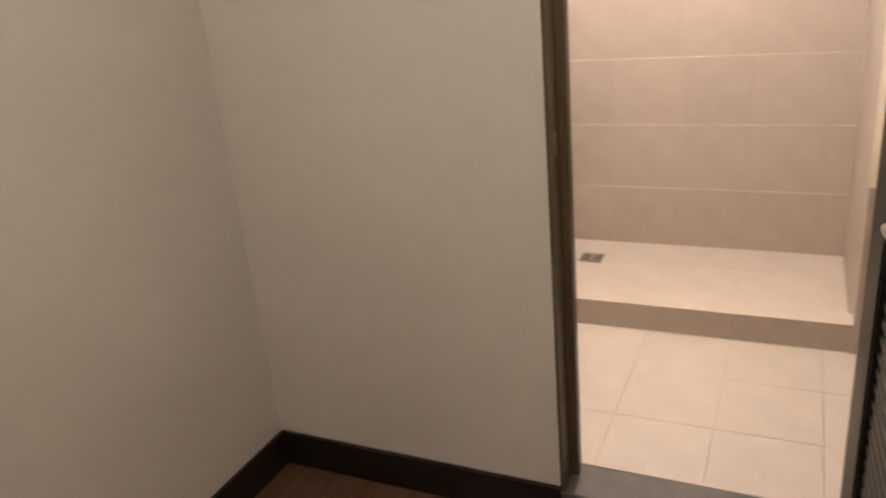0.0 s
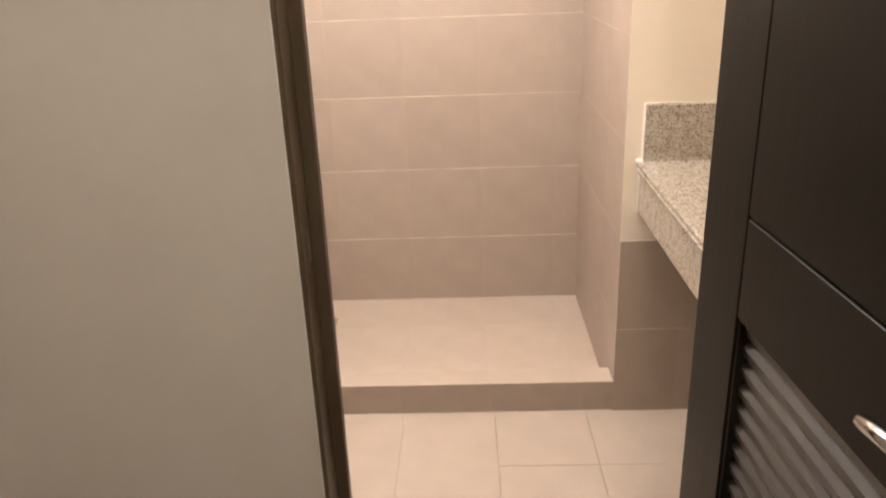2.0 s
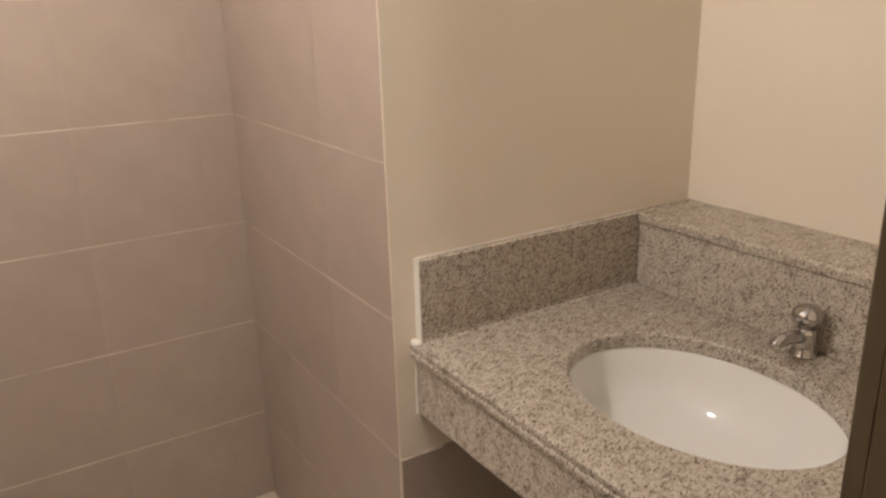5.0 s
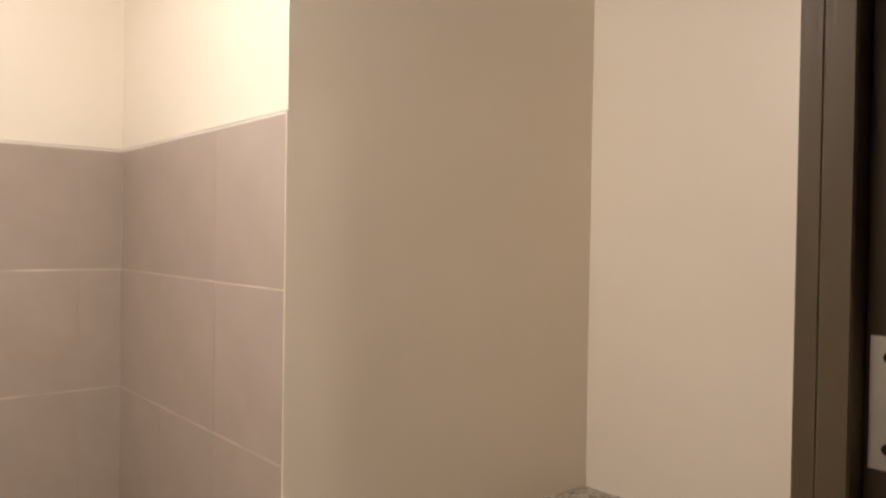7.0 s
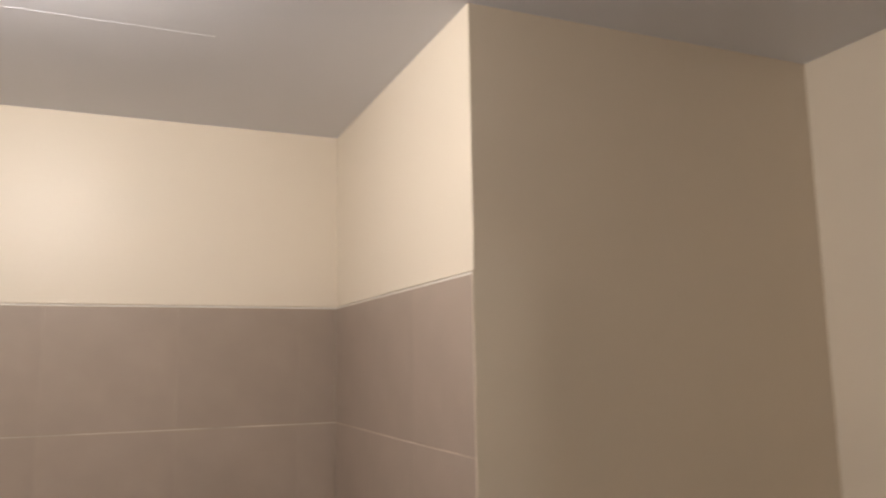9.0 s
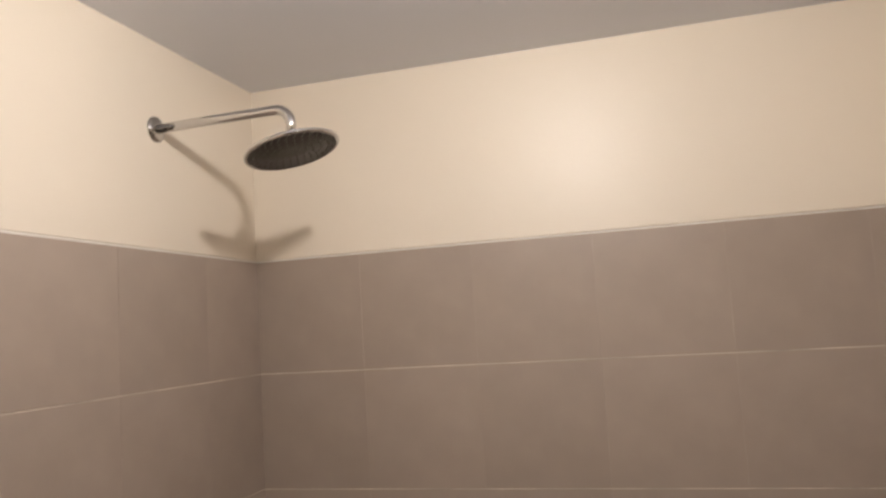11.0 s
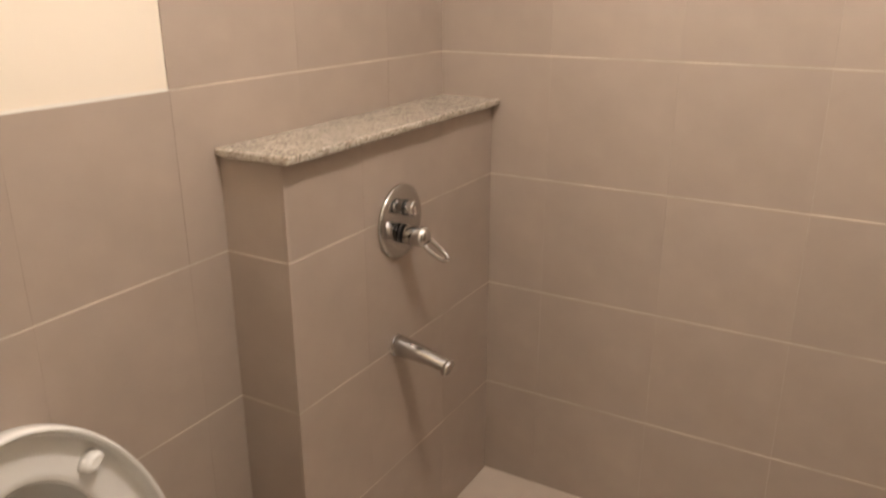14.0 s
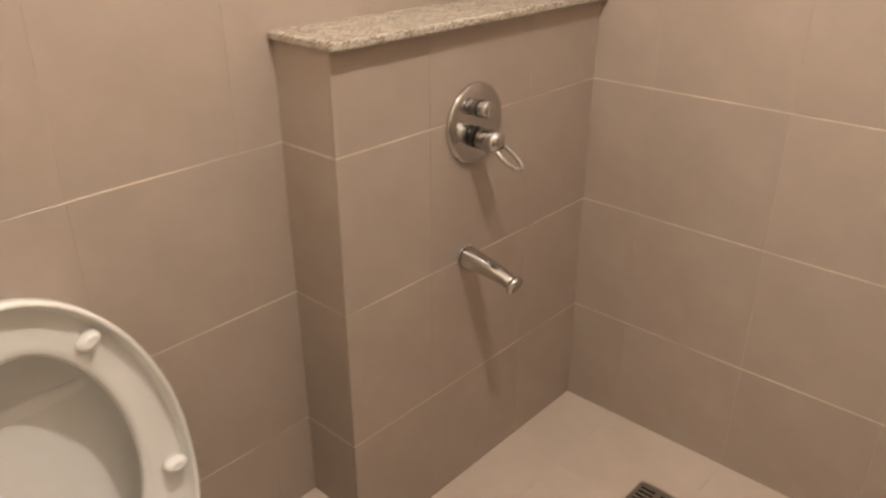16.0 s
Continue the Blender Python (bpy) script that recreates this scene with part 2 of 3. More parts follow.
# ---- bathroom shell ----
TH = 0.12
bm = box(bmesh.new(), XL - T - TH, XE + T, YB + T, YB + T + TH, -0.1, H)
box(bm, XL - T, XE + T, YB + 0.003, YB + T + 0.0001, 1.805, H)
wall_back = structure("wall_back", bm, PAINT, "cream painted shower back wall above taupe tiles", "wall")
bm = box(bmesh.new(), XL - T - TH, XL - T, YD, YB + T, -0.1, H)
box(bm, XL - T - 0.0001, XL - 0.003, YD, YF - 0.0012, 1.2032, H)
box(bm, XL - T - 0.0001, XL - 0.003, YF - 0.0012, YB + 0.003, 1.805, H)
wall_left = structure("wall_left", bm, PAINT, "cream painted side wall above stepped taupe tiling", "wall")
bm = box(bmesh.new(), XE + T, XR + TH, YF, YB + T + TH, -0.1, H)
box(bm, XE, XE + T + 0.0001, YF, YF + 0.003, 0.12, 1.803)
box(bm, XE + 0.002, XE + T + 0.0001, YF, YB + 0.003, 1.805, H)
wall_shaft = structure("wall_shaft", bm, PAINT, "cream painted shaft wall between shower and washstand", "wall")
bm = box(bmesh.new(), XR, XR + TH, YD, YF, -0.1, H)
wall_right = structure("wall_right", bm, PAINT, "cream painted wall behind the washstand", "wall")
bm = box(bmesh.new(), XL - T - TH, XR + TH, YD, YB + T + TH, -0.2, -0.1)
for q in [(XL - T, XR, YD, YF + 0.01)]:
    box(bm, q[0], q[1], q[2], q[3], -0.0999, -T)
box(bm, XL - T, XE + T, YF + 0.01, YB + T, -0.0999, ZS - T)
floor_bath = structure("floor", bm, FLOOR_GROUT, "cream tiled bathroom floor with thin sandy joints", "floor")
bm = box(bmesh.new(), XL - T - TH, XR + TH, YD - 0.001, YB + T + TH, H, H + 0.1)
ceiling = structure("ceiling", bm, CEIL, "smooth white painted bathroom ceiling", "ceiling")

# door wall with its opening; bathroom side cream, bedroom side greige
OX0, OX1, OH = -0.745, 0.022, 2.10
bm = bmesh.new()
YM = -0.94
for x0, x1, z0, z1 in ((XL - T - TH, OX0, -0.2, H + 0.1), (OX1, XR + TH, -0.2, H + 0.1), (OX0, OX1, OH, H + 0.1)):
    box(bm, x0, x1, YM, YD, z0, z1)
wall_door = structure("wall_door", bm, PAINT, "cream painted wall round the bathroom doorway", "wall")
bm = bmesh.new()
for x0, x1, z0, z1 in ((RX0, OX0, ZR, RH), (OX1, RX1, ZR, RH), (OX0, OX1, OH, RH)):
    box(bm, x0, x1, YO, YM, z0, z1)
wall_bedroom_front = structure("wall_bedroom_front", bm, ROOM_PAINT, "greige painted bedroom wall beside the doorway", "wall")

# bedroom shell
wall_bedroom_left = structure("wall_bedroom_left", box(bmesh.new(), RX0 - TH, RX0, RY0, YM, ZR, RH), ROOM_PAINT, "greige painted bedroom side wall", "wall")
wall_bedroom_right = structure("wall_bedroom_right", box(bmesh.new(), RX1, RX1 + TH, RY0, YM, ZR, RH), ROOM_PAINT, "greige painted bedroom side wall", "wall")
wall_bedroom_back = structure("wall_bedroom_back", box(bmesh.new(), RX0 - TH, RX1 + TH, RY0 - TH, RY0, ZR, RH), ROOM_PAINT, "greige painted bedroom rear wall", "wall")
ceiling_bedroom = structure("ceiling_bedroom", box(bmesh.new(), RX0 - TH, RX1 + TH, RY0 - TH, YM, RH, RH + 0.1), CEIL, "white painted bedroom ceiling", "ceiling")
floor_bedroom = structure("floor_bedroom", box(bmesh.new(), RX0 - TH, RX1 + TH, RY0 - TH, YM, ZR - 0.1, ZR - 0.012), DARK, "brown wood plank bedroom floor", "floor")

# baseboards
bm = box(bmesh.new(), RX0, OX0 + 0.002, YO - 0.014, YO, ZR, ZR + 0.12, 0.002)
baseboard = structure("baseboard", bm, BASE_WOOD, "dark stained wooden baseboard under the greige wall", "baseboard")
bm = box(bmesh.new(), RX0, RX0 + 0.014, RY0, YO - 0.014, ZR, ZR + 0.12, 0.002)
baseboard_left = structure("baseboard_left", bm, BASE_WOOD, "dark stained wooden baseboard under the greige wall", "baseboard")
bm = box(bmesh.new(), OX1, RX1, YO - 0.014, YO, ZR, ZR + 0.12, 0.002)
baseboard_right = structure("baseboard_right", bm, BASE_WOOD, "dark stained wooden baseboard under the greige wall", "baseboard")
bm = box(bmesh.new(), OX0, OX1, YO - 0.006, YD + 0.014, ZR, -0.001, 0.003)
threshold = structure("threshold", bm, SILL, "dark stone threshold step under the bathroom door", "threshold")

# door frame: rebated jambs and head
JX0, JX1, RB = -0.714, -0.029, 0.022       # clear opening between the stops, depth of the rebate
YR = -0.921                               # the rebate's shoulder


def jamb(x_wall, x_stop, sgn):
    """Liner, stop and recessed rebate, butted end to end."""
    def piece(x, y0, y1):
        box(b, min(x_wall, x), max(x_wall, x), y0, y1, -0.001, 2.07, 0.0018)
    b = bmesh.new()
    piece(x_stop - sgn * 0.004, -0.8955, YD + 0.0045)
    piece(x_stop, YR, -0.896)
    piece(x_stop - sgn * RB, YO - 0.003, YR - 0.0005)
    return b


door_frame = thing("door_frame", (-0.38, -0.94, 0), "dark brown rebated door frame in the bathroom doorway", "door frame")
tagged(door_frame, kind="structure")
strike_jamb = part("jamb", jamb(OX0, JX0, 1), JAMB_PAINT, door_frame)
part("jamb", jamb(OX1, JX1, -1), JAMB_PAINT, door_frame)
bm = box(bmesh.new(), OX0, OX1, YR, YD + 0.013, 2.0705, OH, 0.0025)
box(bm, OX0, OX1, YO - 0.003, YR + 0.004, 2.0705, OH, 0.0025)
part("head", bm, JAMB_PAINT, door_frame)
bm = box(bmesh.new(), JX0 - RB - 0.001, JX0 - RB + 0.002, -0.968, -0.948, 0.94, 1.0, 0.0008)
part("strike_plate", bm, STEEL, strike_jamb, "small dull steel strike plate")
bm = box(bmesh.new(), OX0 - 0.0022, OX0 + 0.0008, YO - 0.0025, YO + 0.001, ZR + 0.12, 2.09, 0.001)
part("caulk_line", bm, CAULK, door_frame, "thin pale caulk line beside the jamb")

# ---- bathroom wall tiling ----
ROWS = [0.0, 0.3, 0.6, 0.9, 1.2, 1.5, 1.8]
BX = [XP, -1.3, -1.0, -0.7, -0.4, -0.1, XE]
rel = lambda seq, o: [q - o for q in seq]


def backing(name, x0, x1, y0, y1, z0, z1):
    """The grout bed behind a field of tiles, 5 mm thick, so that the joints lie 3 mm deep."""
    return structure(name, box(bmesh.new(), x0, x1, y0, y1, z0, z1), GROUT, "pale grout bed behind taupe wall tiles", "grout")


G = 0.0074
g_back = backing("grout_back", XL - T, XE + T, YB + T - G, YB + T, 0, 1.7975)
g_right = backing("grout_shaft_side", XE + T - G, XE + T, YF + 0.0032, YB + T - G, 0, 1.7975)
g_left = backing("grout_left", XL - T, XL - T + G, YD + 0.001, YB + T - G, 0, 1.1975)
g_left_high = backing("grout_left_high", XL - T, XL - T + G, YF - 0.0005, YB + T - G, 1.1975, 1.7975)

bm = box(bmesh.new(), XL - T, XE + T, YB + 0.0012, YB + T, 1.7985, 1.803)
box(bm, XE + 0.0012, XE + T, YF + 0.0032, YB + 0.0012, 1.7985, 1.803)
box(bm, XL - T, XL - 0.0012, YF - 0.0012, YB + 0.0012, 1.7985, 1.803)
box(bm, XL - T, XL - 0.0012, YD, YF - 0.0012, 1.1985, 1.203)
trim_tile = structure("trim_tile", bm, CAULK, "pale caulk line along the top of the tiles", "trim")

g_front = backing("grout_shaft_front", XE + 0.0005, XR - T, YF - G, YF, 0, 0.5985)
g_side = backing("grout_right", XR - G, XR, YD, YF - G, 0, 0.5985)

# ---- shower: half wall, curb, floor ----
YP, ZL = 0.09, 1.076
half_wall = structure("half_wall", box(bmesh.new(), XL - T + G, XP - T + G, YP + T - G, YB + T - G, -0.05, ZL), GROUT, "low tiled half wall carrying the shower valve", "half wall")
curb = structure("curb", box(bmesh.new(), XL - T + G, XE + T - G, YF + T - 0.0074, YP + 0.002, -0.05, 0.107 - 0.0006), GROUT, "tiled shower curb with cream top", "curb")


def granite_ledge():
    led = thing("granite_ledge", (-1.52, 0.46, ZL), "speckled beige granite ledge capping the half wall", "ledge")
    b = box(bmesh.new(), XL + 0.0005, XP + 0.024, YP - 0.011, YB - 0.0005, ZL + 0.0005, ZL + 0.0165, 0.004, 2)
    part("slab", b, GRANITE, led)


granite_ledge()


def floor_drain():
    d = thing("floor_drain", (-1.064, 0.636, ZS), "small square steel drain grate in shower floor", "drain")
    s, z = 0.052, ZS
    # no hole is cut: a thin black sheet stands in for the shade below the bars
    b = box(bmesh.new(), -1.064 - s, -1.064 + s, 0.636 - s, 0.636 + s, z + 0.0002, z + 0.0012)
    part("sump_shade", b, DARK, d, "black sheet painted as the shade under the grate")
    b = bmesh.new()
    w = 0.009
    for x0, x1, y0, y1 in ((-s, s, -s, -s + w), (-s, s, s - w, s), (-s, -s + w, -s + w, s - w), (s - w, s, -s + w, s - w), (-w * 0.7, w * 0.7, -s + w, s - w)):
        box(b, -1.064 + x0, -1.064 + x1, 0.636 + y0, 0.636 + y1, z + 0.0012, z + 0.0042, 0.0007)
    part("rim", b, STEEL, d)
    for k in range(6):
        yy = 0.636 - s + w + 0.0075 + k * 0.0142
        b = box(bmesh.new(), -1.064 - s + w, -1.064 + s - w, yy, yy + 0.0055, z + 0.0012, z + 0.0038, 0.0006)
        part("bar", b, STEEL, d)


floor_drain()


def shower_valve():
    y, z, x = 0.440, 0.886, XP + 0.001
    v = thing("shower_mixer", (x, y, z), "chrome shower mixer with oval plate and loop lever", "shower mixer")
    seg = 40
    b = bmesh.new()
    loops = []
    for r, h in ((1.0, 0.0), (1.0, 0.003), (0.985, 0.006), (0.94, 0.0085), (0.8, 0.0102), (0.4, 0.011)):
        loops.append([(x + h, y + 0.081 * r * math.cos(2 * math.pi * i / seg), z + 0.081 * r * math.sin(2 * math.pi * i / seg)) for i in range(seg)])
    rings(b, loops, True, True, True)
    part("plate", b, CHROME, v)
    y, zt, zb = y - 0.011, z + 0.036, z - 0.022
    b = lathe(bmesh.new(), (x + 0.010, y, zt), (1, 0, 0), [(0.0165, 0), (0.0165, 0.034), (0.0155, 0.037), (0.012, 0.038)])
    dv = part("diverter_knob", b, CHROME, v)
    b = lathe(bmesh.new(), (x + 0.023, y, zt), (1, 0, 0), [(0.0174, 0), (0.0174, 0.0045)])
    part("ring", b, DARK, dv, "black rubber ring")
    b = box(bmesh.new(), x + 0.040, x + 0.051, y - 0.005, y + 0.005, zt - 0.012, zt + 0.006, 0.003, 2)
    part("tab", b, CHROME, dv)
    b = lathe(bmesh.new(), (x + 0.010, y, zb), (1, 0, 0), [(0.0205, 0), (0.0205, 0.030), (0.022, 0.033), (0.022, 0.055), (0.0195, 0.063), (0.012, 0.068), (0.004, 0.069)])
    lv = part("cartridge_housing", b, CHROME, v)
    b = lathe(bmesh.new(), (x + 0.015, y, zb), (1, 0, 0), [(0.0213, 0), (0.0213, 0.005)])
    part("ring", b, DARK, lv, "black rubber ring")
    # loop lever, hanging down and out
    c = Vector((x + 0.086, y + 0.010, zb - 0.026))
    a, d = Vector((0.74, 0.22, -0.62)).normalized(), Vector((0.1, 1, 0.1)).normalized()
    d = (d - a * d.dot(a)).normalized()
    loop = [c + 0.037 * math.cos(t) * a + 0.0145 * math.sin(t) * d for t in (2 * math.pi * i / 28 for i in range(28))]
    nrm = a.cross(d)
    b = bmesh.new()
    sections = []
    for i, p in enumerate(loop):
        out = (p - c).normalized()
        sections.append([p + 0.0050 * (math.cos(k * math.pi / 4) * out + math.sin(k * math.pi / 4) * nrm) for k in range(8)])
    rings(b, sections + [sections[0]])
    bmesh.ops.remove_doubles(b, verts=b.verts[:], dist=1e-5)
    part("lever", b, CHROME, lv, "chrome loop lever")


def tub_spout():
    y, z, x = 0.420, 0.603, XP + 0.001
    s = thing("tub_spout", (x, y, z), "chrome tub spout on the tiled half wall", "spout")
    pts = [(x, y, z), (x + 0.012, y, z), (x + 0.05, y, z - 0.004), (x + 0.09, y, z - 0.011), (x + 0.118, y, z - 0.018), (x + 0.128, y, z - 0.021)]
    part("body", tube(bmesh.new(), pts, [0.0245, 0.0240, 0.0205, 0.0170, 0.0152, 0.0150], 22), CHROME, s)
    part("outlet", lathe(bmesh.new(), (x + 0.122, y, z - 0.0195), (1, 0, -0.4), [(0.0160, 0), (0.0195, 0.003), (0.0200, 0.011), (0.0175, 0.014), (0.013, 0.0142)], 22), CHROME, s)
    part("wall_ring", lathe(bmesh.new(), (x - 0.0005, y, z), (1, 0, 0), [(0.0262, 0), (0.0262, 0.002), (0.0248, 0.003)], 26), CHROME, s)


def shower_head():
    cx, y, cz = -1.270, 0.45, 1.985
    s = thing("shower_unit", (XL, y, cz + 0.1), "round chrome rain shower head on bent arm", "shower head")
    za = cz + 0.091
    ax = cx - 0.036
    pts = [(XL - 0.002, y, za - 0.004), (-1.5, y, za - 0.002), (ax, y, za)]
    pts += [tuple(p) for p in arc((ax, y, za - 0.036), (0, 0, 1), (1, 0, 0), 0.036, 0.25, math.pi / 2, 6)]
    pts += [(cx, y, cz + 0.03)]
    part("arm", tube(bmesh.new(), pts, 0.0105, 16), CHROME, s)
    part("rose", lathe(bmesh.new(), (XL - T, y, za - 0.004), (1, 0, 0), [(0.03, 0), (0.03, 0.006), (0.024, 0.012), (0.012, 0.014)]), CHROME, s)
    n = Vector((0.249, -0.027, -1)).normalized()
    o = Vector((cx, y, cz))
    part("ball_joint", lathe(bmesh.new(), o - n * 0.036, n, [(0.012, 0), (0.017, 0.004), (0.017, 0.018), (0.013, 0.024), (0.022, 0.03)], 22), CHROME, s)
    part("disc", lathe(bmesh.new(), o - n * 0.008, n, [(0.017, -0.016), (0.027, -0.013), (0.034, -0.005), (0.06, -0.001), (0.096, 0.002), (0.101, 0.005), (0.1015, 0.010), (0.098, 0.0125), (0.094, 0.0125), (0.094, 0.0105), (0.03, 0.0105)], 48), CHROME, s)
    face = part("nozzle_face", lathe(bmesh.new(), o - n * 0.008, n, [(0.0935, 0.0108), (0.0935, 0.0115), (0.02, 0.0118)], 48), RUBBER, s, "dark grey rubber nozzle face")
    q = n.to_track_quat("Z", "Y").to_matrix()
    for ring, (r, k) in enumerate(((0.014, 6), (0.030, 12), (0.046, 18), (0.062, 24), (0.078, 30), (0.088, 34))):
        for i in range(k):
            t = 2 * math.pi * (i + 0.5 * (ring % 2)) / k
            p = o - n * 0.008 + q @ Vector((r * math.cos(t), r * math.sin(t), 0.0112))
            part("nozzle", lathe(bmesh.new(), p, n, [(0.0026, 0), (0.0016, 0.0028)], 6), NOZZLE, face)


shower_valve()
tub_spout()
shower_head()

# ---- ceiling fittings ----
bm = bmesh.new()
box(bm, -1.25, -0.39, 0.300, 0.3012, H - 0.0005, H)
trim = structure("trim", bm, CEIL, "thin raised seam between ceiling boards", "trim")


def ceiling_lamp(loc, top, r, mat, label):
    x, y, z = loc
    lamp = thing("ceiling_lamp", (x, y, top), label, "ceiling lamp")
    part("base", lathe(bmesh.new(), (x, y, top), (0, 0, -1), [(0.052, 0), (0.052, 0.008), (0.030, 0.014), (0.026, top - z - r * 0.8)], 32), WHITE_METAL, lamp)
    part("bulb", lathe(bmesh.new(), (x, y, z), (0, 0, -1), [(r * math.sin(math.pi * k / 12), -r * math.cos(math.pi * k / 12)) for k in range(1, 12)], 24), mat, lamp, "lit frosted bulb")


ceiling_lamp(BATH_LAMP, H, 0.028, BULB, "lit bulb in white holder under bathroom ceiling")
ceiling_lamp(ROOM_LAMP, RH, 0.07, ROOM_BULB, "lit round lamp under the bedroom ceiling")

# ---- washstand ----
ZC = 0.845
CX0, CX1, CY0, CY1 = 0.034, XR - 0.001, YD + 0.001, YF - 0.001
SX, SY, SA, SB = 0.335, -0.435, 0.182, 0.245


def countertop():
    c = thing("countertop", (0.4, -0.44, ZC - 0.03), "speckled beige granite countertop with oval basin cutout", "countertop")
    seg = 72
    inner, outer = [], []
    corner = [math.atan2(yy - SY, xx - SX) for xx in (CX0, CX1) for yy in (CY0, CY1)]
    angles = sorted([2 * math.pi * i / seg - math.pi for i in range(seg)] + corner)
    for t in angles:
        dx, dy = math.cos(t), math.sin(t)
        inner.append((SX + SA * dx, SY + SB * dy))
        k = min(((CX1 if dx > 0 else CX0) - SX) / dx if abs(dx) > 1e-9 else 1e9, ((CY1 if dy > 0 else CY0) - SY) / dy if abs(dy) > 1e-9 else 1e9)
        outer.append((SX + k * dx, SY + k * dy))
    def lift(ps, z, grow=0.0):
        return [((x + (grow if x <= CX0 + 1e-6 else 0.0)), y, z) for x, y in ps]
    e = 0.004
    inner_e = [(SX + (x - SX) * 1.02, SY + (y - SY) * 1.02) for x, y in inner]
    b = bmesh.new()
    rings(b, [lift(inner, ZC - 0.03), lift(inner, ZC - e), lift(inner_e, ZC), lift(outer, ZC, e), lift(outer, ZC - e * 0.7), lift(outer, ZC - 0.010), lift(outer, ZC - 0.0125, 0.004), lift(outer, ZC - 0.0175, 0.004),
              lift(outer, ZC - 0.020), lift(outer, ZC - 0.028), lift(outer, ZC - 0.031, e), lift(inner, ZC - 0.03)], True, smooth=False)
    part("slab", b, GRANITE, c)
    b = box(bmesh.new(), 0.046, 0.066, CY0, CY1, 0.69, ZC - 0.0315, 0.002)
    part("apron", b, GRANITE, c, "granite apron strip under the edge")


def backsplash():
    s = thing("backsplash", (0.4, -0.02, ZC), "speckled granite backsplash strip on the shaft wall", "backsplash")
    part("strip", box(bmesh.new(), 0.050, 0.6175, YF - 0.02, YF - 0.0005, ZC + 0.0005, 1.013, 0.002), GRANITE, s)
    part("caulk_bead", box(bmesh.new(), 0.050, 0.6175, YF - 0.0035, YF - 0.0005, 1.0132, 1.0152, 0.0008), CAULK, s, "pale caulk bead along the top")
    part("end_bead", box(bmesh.new(), 0.0478, 0.0498, YF - 0.0195, YF - 0.0005, ZC + 0.002, 1.013, 0.0008), CAULK, s, "pale caulk bead down the end")
    b = bmesh.new()
    prof = [(YF - 0.0198, ZC + 0.0005), (YF - 0.0275, ZC + 0.0005), (YF - 0.0222, ZC + 0.004), (YF - 0.0208, ZC + 0.011), (YF - 0.0198, ZC + 0.0115)]
    rings(b, [[(xx, yy, zz) for yy, zz in prof] for xx in (0.050, 0.6175)], True, True, True, False)
    part("foot_bead", b, GRANITE, s, "stone-coloured cove of caulk along the countertop")
    b = lathe(bmesh.new(), (0.041, YF - 0.008, ZC - 0.006), (0.2, 0, 1), [(0.004, 0), (0.010, 0.003), (0.0115, 0.008), (0.008, 0.013), (0.003, 0.015)], 14)
    part("corner_blob", b, CAULK, s, "lump of pale caulk at the corner")
    part("apron_bead", box(bmesh.new(), 0.0415, 0.046, YF - 0.006, YF - 0.0005, 0.69, ZC - 0.034, 0.0015), CAULK, s, "pale caulk bead beside the apron")
    s = thing("backsplash_ledge", (0.7, -0.44, ZC), "deep boxed granite ledge behind the basin", "ledge")
    part("riser", box(bmesh.new(), 0.618, 0.638, CY0, YF - 0.021, ZC + 0.0005, 0.992, 0.002), GRANITE, s)
    part("end_cap", box(bmesh.new(), 0.618, XR - 0.0005, YF - 0.0203, YF - 0.0005, ZC + 0.0005, 1.014, 0.002), GRANITE, s)
    part("top", box(bmesh.new(), 0.612, XR - 0.0005, CY0, YF - 0.0205, 0.9925, 1.014, 0.005, 2), GRANITE, s)


def basin():
    s = thing("basin", (SX, SY, ZC - 0.17), "white oval undermount basin below granite top", "basin")
    prof = [(1.14, -0.031), (1.14, -0.040), (1.03, -0.044), (1.03, -0.0315), (1.005, -0.0315), (1.0, -0.036), (0.985, -0.06), (0.94, -0.095), (0.84, -0.13), (0.66, -0.155), (0.42, -0.168), (0.12, -0.172)]
    seg = 56
    loops = [[(SX + SA * r * math.cos(2 * math.pi * i / seg), SY + SB * r * math.sin(2 * math.pi * i / seg), ZC + h) for i in range(seg)] for r, h in prof[3:]]
    under = [(0.12, -0.182), (0.44, -0.178), (0.68, -0.165), (0.87, -0.138), (0.97, -0.10), (1.02, -0.06), (1.03, -0.0315)]
    loops2 = [[(SX + SA * r * math.cos(2 * math.pi * i / seg), SY + SB * r * math.sin(2 * math.pi * i / seg), ZC + h) for i in range(seg)] for r, h in under]
    b = bmesh.new()
    rings(b, loops + loops2)
    bmesh.ops.remove_doubles(b, verts=b.verts[:], dist=1e-5)
    part("bowl", b, CERAMIC, s)
    part("waste", lathe(bmesh.new(), (SX, SY, ZC - 0.178), (0, 0, 1), [(0.031, 0), (0.031, 0.008), (0.026, 0.010), (0.018, 0.008)], 28), CHROME, s, "chrome basin waste")


